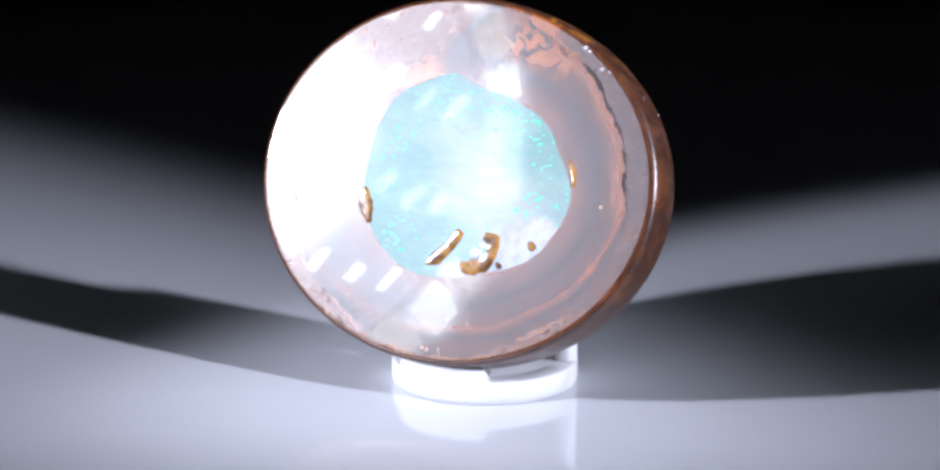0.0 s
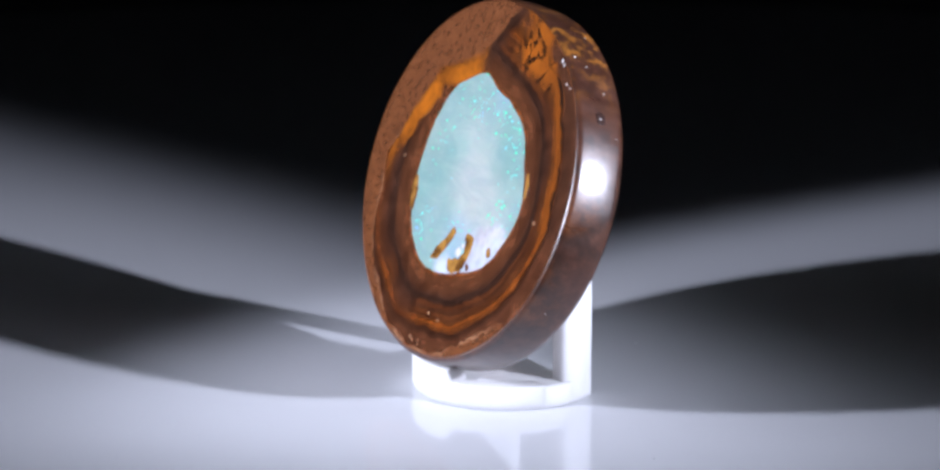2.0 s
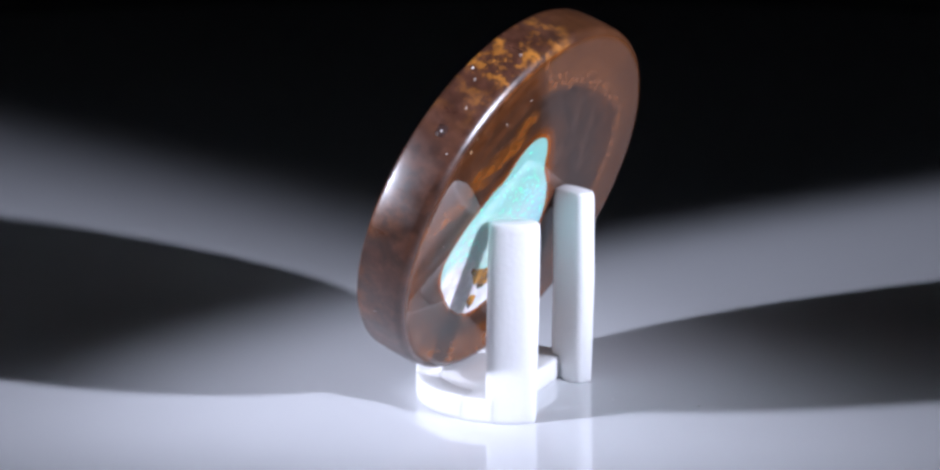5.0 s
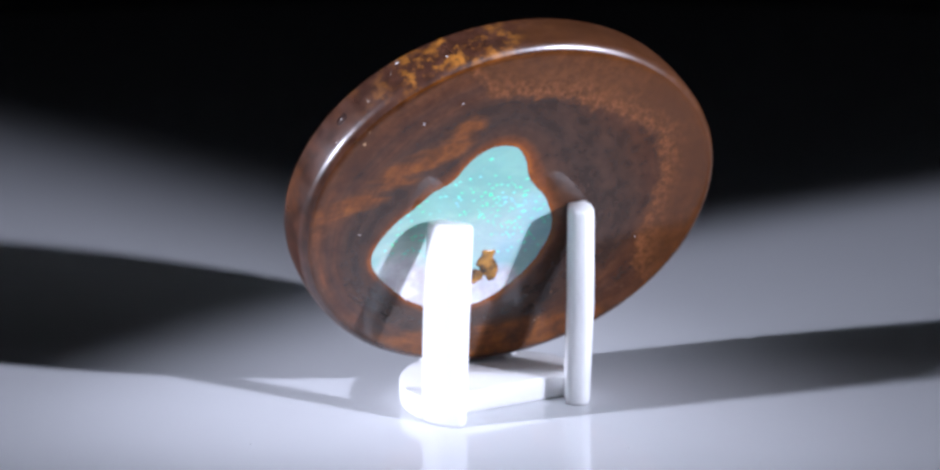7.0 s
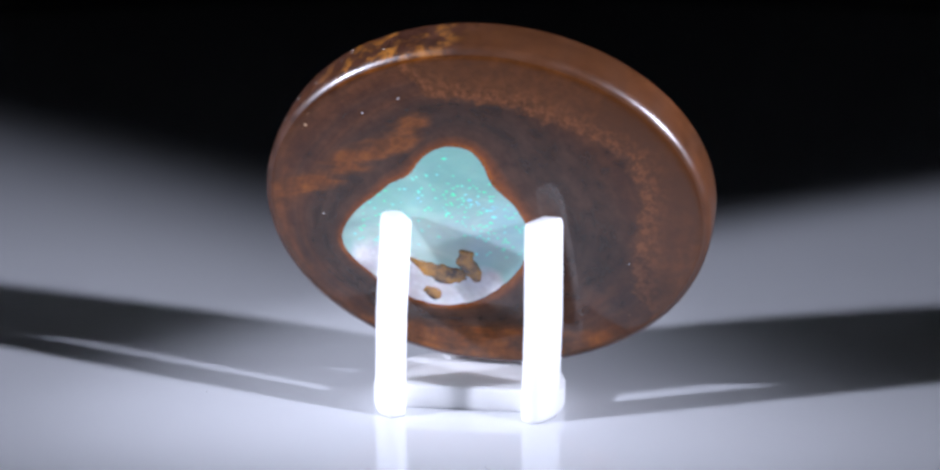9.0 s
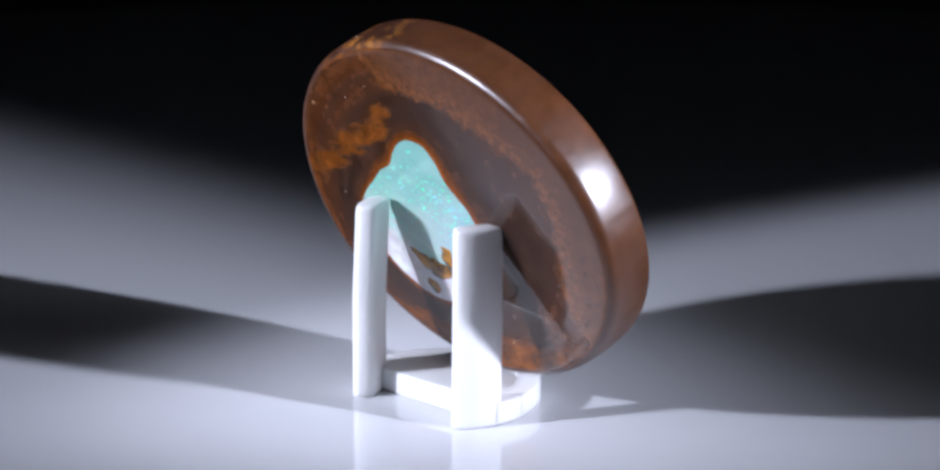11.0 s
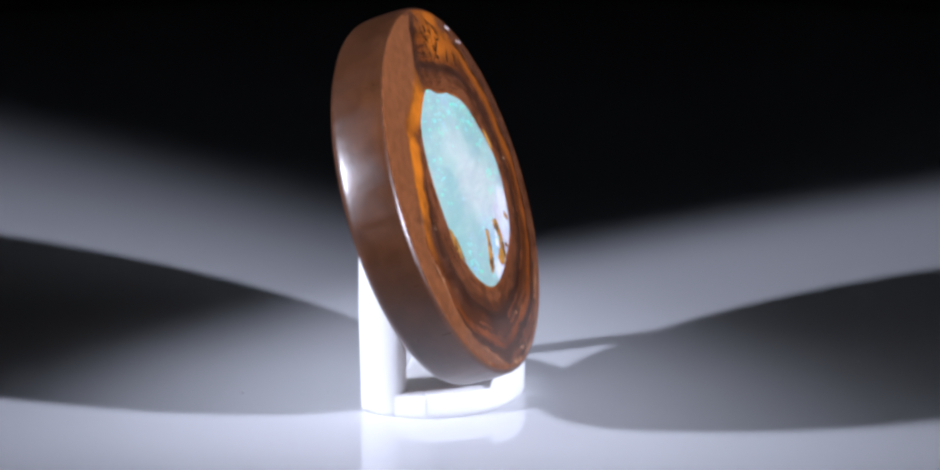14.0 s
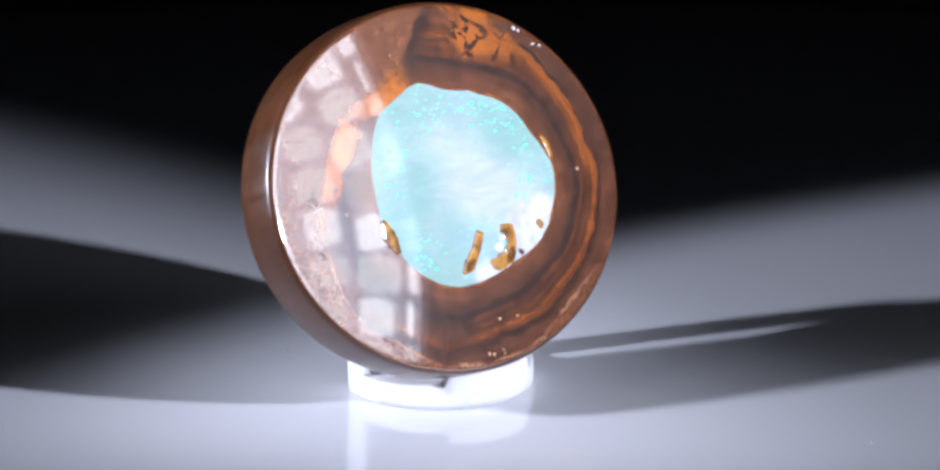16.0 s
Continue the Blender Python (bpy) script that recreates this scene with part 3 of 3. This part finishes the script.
def opal_disc():
    thing = tagged(new("opal_stone"), "polished oval boulder opal slab leaning on a white stand", "gemstone")
    stone_body(thing)
    opal_core(thing, FRONT_CORE, HALF_T, OPAL_FRONT, "opal_core", "milky turquoise opal with green flecks",
              [(11.5, -8.0, 4, 3.4, 1.1), (3.5, -11.5, 5, 1.6, 0.8), (14, -5.5, 2, 3, 0.6)],
              [(11, 7.5, 4, 4, 1.0), (-7, 1.5, 5, 3, 1.0), (-6.5, -8.5, 3, 2.5, 0.9), (11.5, -2.5, 3, 2, 0.8), (2.5, 11, 6, 2, 0.6), (4, 1, 7, 5, -1.0)],
              [(4, 0, 7, 4, 1.0), (8, -4, 6, 4, 1.0), (0, 6, 5, 3, 0.6)])
    opal_core(thing, BACK_CORE, -HALF_T, OPAL_BACK, "opal_back_core", "turquoise opal patch with a white lower edge",
              [(14, -9, 6, 4, 0.9), (6, -12.5, 8, 3, 1.1), (0, -10.5, 3, 3, 0.7)],
              [(4, 4, 5, 4, 1.1), (-1, -1, 4, 4, 0.9), (14, -4, 3, 2.5, 0.9), (8, -9, 8, 3, -1.0)], [(8, -4, 8, 3, 1.0), (12, -6, 5, 3, 0.6)])
    for path, widths in (([(2.6, -6.4), (1.4, -8.4), (-0.2, -10.2), (-1.6, -11.2)], [0.95, 0.75, 0.9, 0.45]),
                         ([(6.0, -6.6), (7.3, -7.0), (7.4, -8.8), (6.4, -10.4), (4.2, -11.0), (3.2, -10.4)], [0.75, 1.1, 0.85, 1.0, 1.1, 0.6]),
                         ([(-12.4, -2.4), (-11.9, -4.4), (-10.9, -6.9)], [0.5, 1.0, 0.6]),
                         ([(16.3, 4.2), (17.0, 2.6), (17.3, 1.0)], [0.3, 0.55, 0.35]),
                         ([(12.4, -6.6), (13.2, -7.6)], [0.5, 0.6]),
                         ([(8.2, -9.8), (9.0, -10.4)], [0.3, 0.4])):
        inclusion(thing, path, widths, HALF_T, OCHRE, path[0][0])
    fleck = inclusion(thing, [(-13.2, 8.6), (-12.2, 9.9), (-10.6, 10.6)], [0.12, 0.26, 0.14], HALF_T - 0.125, OPAL_BACK, 2.0)
    fleck['label'] = 'tiny green opal fleck in the ochre vein'
    for path, widths in (([(10.2, -7.4), (8.0, -8.9), (5.6, -9.8), (3.0, -9.6)], [0.45, 1.0, 1.5, 1.1]),
                         ([(2.6, -5.8), (2.9, -7.6), (1.8, -9.4), (1.6, -10.6)], [1.2, 1.3, 1.1, 0.6]),
                         ([(8.6, -12.0), (7.4, -12.8), (6.6, -12.2)], [0.6, 1.0, 0.6])):
        inclusion(thing, path, widths, -HALF_T, DARK_OCHRE, path[0][0])
    for x, y, z, size, dark in ((23.6, 13.5, 0.3, 0.36, 1.1), (16.0, 19.15, 2.3, 0.4, 0), (17.2, 18.4, 1.0, 0.22, 0), (11.1, 21.3, -1.0, 0.3, 0), (20.6, 16.2, -0.6, 0.25, 0),
                                (24.6, 11.6, -1.9, 0.22, 0), (25.5, -11.0, 0.4, 0.2, 0), (9.5, 16.5, -HALF_T, 0.22, 0), (14.3, 14.1, -HALF_T, 0.24, 0), (20.9, -1.2, -HALF_T, 0.24, 0), (-18.2, -6.4, -HALF_T, 0.18, 0),
                                (15.9, 18.6, HALF_T, 0.42, 0), (16.6, 18.2, HALF_T, 0.3, 0), (18.6, 16.1, HALF_T, 0.3, 0), (19.7, 15.8, HALF_T, 0.26, 0), (5.2, -8.9, HALF_T, 1.05, 0), (5.9, -7.9, HALF_T, 0.6, 0)):
        speck(thing, x, y, z, size if z == HALF_T else 0.62 * size, QUARTZ, "tiny white quartz speck", 0.05)
        if dark:
            speck(thing, x, y, z, dark, DARK_SPOT, "small dark pit round a quartz speck", 0.03)
    return thing


# ---- the stand: cut from a white plastic tube ----
TUBE_R, TUBE_WALL, SLAB, POST = 12.25, 3.2, 3.0, 25.6
STAND = Matrix.Translation(Vector((0, 0, 0))) @ Euler((0, 0, radians(-113.84 + 90))).to_matrix().to_4x4() @ Matrix.Translation(Vector((-0.46, 5.4, 0)) * K)


def sector(bm, r0, r1, a0, a1, top, steps=28, lean=0.0, low=0.0, slant=0.0):
    """A piece of tube wall between two angles from the front; top(angle) gives its height, lean shifts its head sideways."""
    rows = []
    for i in range(steps + 1):
        a = radians(a0 + (a1 - a0) * i / steps)
        h = top(math.degrees(a))
        row = []
        for r, z in ((r0, low), (r1, low), (r1, h), (r0, h - slant)):
            x, y = r * math.sin(a), -r * math.cos(a)
            row.append(bm.verts.new(((x + lean * z / POST) * K, y * K, z * K)))
        rows.append(row)
    for a, b in zip(rows, rows[1:]):
        for k in range(4):
            bm.faces.new((a[k], a[(k + 1) % 4], b[(k + 1) % 4], b[k]))
    bm.faces.new(rows[0])
    bm.faces.new(rows[-1])


def stand():
    thing = tagged(new("display_stand"), "white plastic display stand cut from a tube with two upright posts", "stand")
    bm = bmesh.new()
    # flat floor of the stand, open towards the back between the posts
    outline = [(TUBE_R * math.sin(radians(a)), -TUBE_R * math.cos(radians(a))) for a in range(-104, 105, 4)]
    outline += [(8.6, 3.1), (-8.6, 3.1)]
    for z in (0.0, SLAB):
        bm.faces.new([bm.verts.new((x * K, y * K, z * K)) for x, y in outline])
    bm.verts.ensure_lookup_table()
    c = len(outline)
    for i in range(c):
        j = (i + 1) % c
        bm.faces.new((bm.verts[i], bm.verts[j], bm.verts[c + j], bm.verts[c + i]))
    ob = soften(part("base", bm, PLASTIC, thing), 0.35 * K)
    ob.matrix_local = STAND
    bm = bmesh.new()
    sector(bm, TUBE_R - TUBE_WALL, TUBE_R + 0.03, -84, 84, lambda a: SLAB + 0.12 + 1.65 * smoothly(a, -43, -39) * (1 - smoothly(a, 22, 26)), 120, low=0.3, slant=0.1)
    ob = soften(part("front_lip", bm, PLASTIC, thing), 0.3 * K)
    ob.matrix_local = STAND
    for sign, lean in ((-1, -0.35), (1, -1.0)):
        bm = bmesh.new()
        rows, count = [], 48
        for z, tight in ((0.0, 0.06), (0.35, 0.0), (POST / 2, 0.0), (POST - 1.0, 0.0), (POST - 0.42, 0.04), (POST - 0.12, 0.14), (POST, 0.3)):
            row = []
            for k in range(count):
                c, d = math.cos(2 * math.pi * k / count), math.sin(2 * math.pi * k / count)
                c, d = math.copysign(abs(c) ** 0.62, c), math.copysign(abs(d) ** 0.6, d)
                r = TUBE_R - TUBE_WALL / 2 + (TUBE_WALL / 2 - tight * 1.2) * c
                a = radians(sign * (114.3 + (16.6 - tight * 6) * d))
                bow = 0.25 * math.sin(math.pi * z / POST)
                row.append(bm.verts.new(((r + bow) * math.sin(a) * K + lean * z / POST * K, -(r + bow) * math.cos(a) * K, z * K)))
            rows.append(row)
        for p, q in zip(rows, rows[1:]):
            for k in range(count):
                bm.faces.new((p[k], p[(k + 1) % count], q[(k + 1) % count], q[k]))
        bm.faces.new(rows[0])
        bm.faces.new(rows[-1])
        part("post", bm, PLASTIC, thing).matrix_local = STAND
    return thing


# ---- the two studio lamps, outside the view ----
def lamp(place, way, reach, shift, gain, side):
    """A lamp with a wide dish of mirror tiles in rings behind an added honeycomb that blocks spill light; reach is the
    dish's radius, shift moves its middle, gain is the glow of its outer part, whose tiles shine on one side only.
    """
    thing = tagged(new("studio_lamp"), "black studio lamp with a faceted bright reflector dish", "lamp", "studio lamps")
    turn = look(place, place + way) @ Matrix.Translation((shift[0] * K, shift[1] * K, 0))

    def hollow(r):
        return 26 * (1 - (r / reach) ** 2) + 2

    def put(name, bm, material, label="", smooth=True):
        part(name, bm, material, thing, label, smooth).matrix_local = turn

    bm = bmesh.new()
    lathe(bm, [(10 * K, 72 * K), (40 * K, 68 * K), ((reach - 2) * K, 14 * K), ((reach + 3) * K, -16 * K), ((reach + 1) * K, -16 * K), (reach * K, 2 * K)], 64)
    put("housing", bm, BLACK_METAL)
    bm = bmesh.new()
    lathe(bm, [(r * K, hollow(r) * K) for r in (CORE_R, 47, 58, TILE_R)], 64)
    put("reflector", bm, DISH_GLOW, "satin reflector dish with glow put in for bulb light")
    bm = bmesh.new()
    rows = lathe(bm, [((CORE_R + 2) * K, 19.0 * K), (CORE_R * K, 17.5 * K), (0.7 * CORE_R * K, 17.0 * K)], 64)
    bm.faces.new(rows[-1])
    put("diffuser", bm, CORE_GLOW, "glowing white diffuser")
    rng = random.Random(3)
    dim = [glow_material("dish_glow_ring", (0.70, 0.76, 1.0), gain * g) for g in (1.25, 1.25, 1.2, 1.15, 1.1, 0.95, 0.7, 0.4)]
    tile = [facet_material("lamp_facet_glow", (0.80, 0.88, 1.0), g) for g in (5.6, 4.4, 4.2, 4.0, 4.4, 4.6, 4.0, 2.2)]
    # rings of mirror tiles on a dimmer dish, fading outwards; both emit the light they would reflect
    ring = 0
    while TILE_R + ring * TILE_STEP < reach - 2:
        r0 = TILE_R + ring * TILE_STEP
        r1 = min(r0 + TILE_STEP, reach)
        level = min(ring, len(dim) - 1)
        bm = bmesh.new()
        lathe(bm, [(r0 * K, hollow(r0) * K), (r1 * K, hollow(r1) * K)], 64)
        put("dish_glow_ring", bm, dim[level], "satin ring of the dish, glowing in place of bulb light")
        bm = bmesh.new()
        count = int(2 * math.pi * (r0 + 6) / 13.5)
        for i in range(count):
            middle = 2 * math.pi * (i + 0.5 * (ring % 2)) / count
            if ring and side * math.cos(middle) < -0.2:
                continue
            half = math.pi / count * rng.uniform(0.74, 0.95)
            low, high = r0 + rng.uniform(0.6, 2.6), r1 - rng.uniform(0.8, 3.4)
            corners = []
            for r, a in ((low, -half * rng.uniform(0.7, 1)), (low, half * rng.uniform(0.6, 1)), (0.55 * high + 0.45 * low, half), (high, half * rng.uniform(0.5, 0.95)), (high, -half * rng.uniform(0.6, 1)), (0.5 * (high + low), -half)):
                corners.append(bm.verts.new((r * math.cos(middle + a) * K, r * math.sin(middle + a) * K, (min(hollow(r), 17.0) - 0.8) * K)))
            bm.faces.new(corners)
        put("facet_ring", bm, tile[level], "ring of mirror facets, glowing in place of reflected light", smooth=False)
        ring += 1
    bm = bmesh.new()
    for r, count in ((46, 10), (55, 13), (63, 15)):
        for i in range(count):
            a = 2 * math.pi * (i + rng.uniform(-0.15, 0.15)) / count
            x, y, w, h = r * math.cos(a), r * math.sin(a), rng.uniform(1.0, 1.5), rng.uniform(2.6, 4.2)
            bm.faces.new([bm.verts.new(((x + w * u + 0.35 * h * v) * K, (y + h * v) * K, 15.5 * K)) for u, v in ((-1, -1), (1, -1), (1, 1), (-1, 1))])
    put("glint_strips", bm, STRIP_GLOW, "small mirror strips, glowing in place of reflected light", smooth=False)
    # an added, unseen honeycomb that keeps the dish's glow off the platter's shadows
    cell, depth, count = 1.1, 6.6, int(reach / 1.1) + 2
    row, col = np.meshgrid(np.arange(-count, count + 1), np.arange(-count, count + 1))
    x, y = (cell * (col + 0.5 * (row % 2))).ravel(), (cell * 0.866 * row).ravel()
    keep = np.hypot(x, y) < reach - 2
    x, y = x[keep], y[keep]
    turns = np.arange(4) * math.pi / 3
    sx, sy = x[:, None] + 0.577 * cell * np.sin(turns), y[:, None] + 0.577 * cell * np.cos(turns)
    # every cell points at the stone
    goal = turn.inverted() @ Vector((0, 0, 27 * K)) / K
    front, pull = np.full_like(sx, -3.0), depth / (-3.0 - goal.z)
    verts = np.concatenate([np.stack([sx, sy, front], 2), np.stack([sx + (goal.x - sx) * pull, sy + (goal.y - sy) * pull, front - depth], 2)], 1).reshape(-1, 3) * K
    first = (8 * np.arange(len(x)))[:, None, None]
    faces = (first + np.array([[k, k + 1, k + 5, k + 4] for k in range(3)])[None]).reshape(-1, 4)
    mesh = bpy.data.meshes.new("spill_grid")
    mesh.from_pydata(verts.tolist(), [], faces.tolist())
    mesh.materials.append(DARK_WALL)
    spill_grid = new("spill_grid", mesh)
    spill_grid.parent, spill_grid.matrix_local = thing, turn
    spill_grid["label"] = "fine black honeycomb grid, added to block the dish's spill light"
    bm = bmesh.new()
    rows = lathe(bm, [(6 * K, 0.0), (6 * K, place.z - 0.02)], 20)
    bm.faces.new(rows[0]), bm.faces.new(rows[1])
    back = place - way * 80 * K
    part("upright", bm, BLACK_METAL, thing).matrix_local = Matrix.Translation((back.x, back.y, -0.014))
    bm = bmesh.new()
    rows = lathe(bm, [(60 * K, 0.0), (60 * K, 8 * K), (56 * K, 10 * K)], 48)
    bm.faces.new(rows[0]), bm.faces.new(rows[-1])
    part("foot", bm, BLACK_METAL, thing).matrix_local = Matrix.Translation((back.x, back.y, -0.024))
    return thing


def dust():
    """A few motes lying on the platter; they turn with it."""
    rng = random.Random(5)
    bm = bmesh.new()
    for _ in range(9):
        r, a, s = rng.uniform(18, 75) * K, rng.uniform(0, 6.283), rng.uniform(0.08, 0.2) * K
        made = bmesh.ops.create_icosphere(bm, subdivisions=1, radius=s)["verts"]
        bmesh.ops.scale(bm, vec=(1, rng.uniform(0.4, 1.6), 0.5), verts=made)
        bmesh.ops.translate(bm, vec=(r * math.cos(a), r * math.sin(a), 0.45 * s), verts=made)
    return tagged(part("dust", bm, DUST), "tiny pale dust motes lying on the turntable", "dust", kind="stuff")


room()
table()
TURNING = [turntable(), opal_disc(), stand(), dust()]
lamp(LAMP_LEFT - WAY_LEFT * 22 * K, WAY_LEFT, 141, (15, 3), 0.95, -1)
lamp(LAMP_RIGHT - WAY_RIGHT * 22 * K, WAY_RIGHT, 164, (12, 20), 1.3, 1)


def motions():
    """Platter, stand, stone and dust turn together, clockwise from above."""
    rows = []
    for i in range(33):
        t = 0.5 * i
        rows.append((t, pose(0, 0, 0, 0, 0, -(18.3736 * t - 0.014122 * t * t))))
    for thing in TURNING:
        walk(thing, rows)


motions()
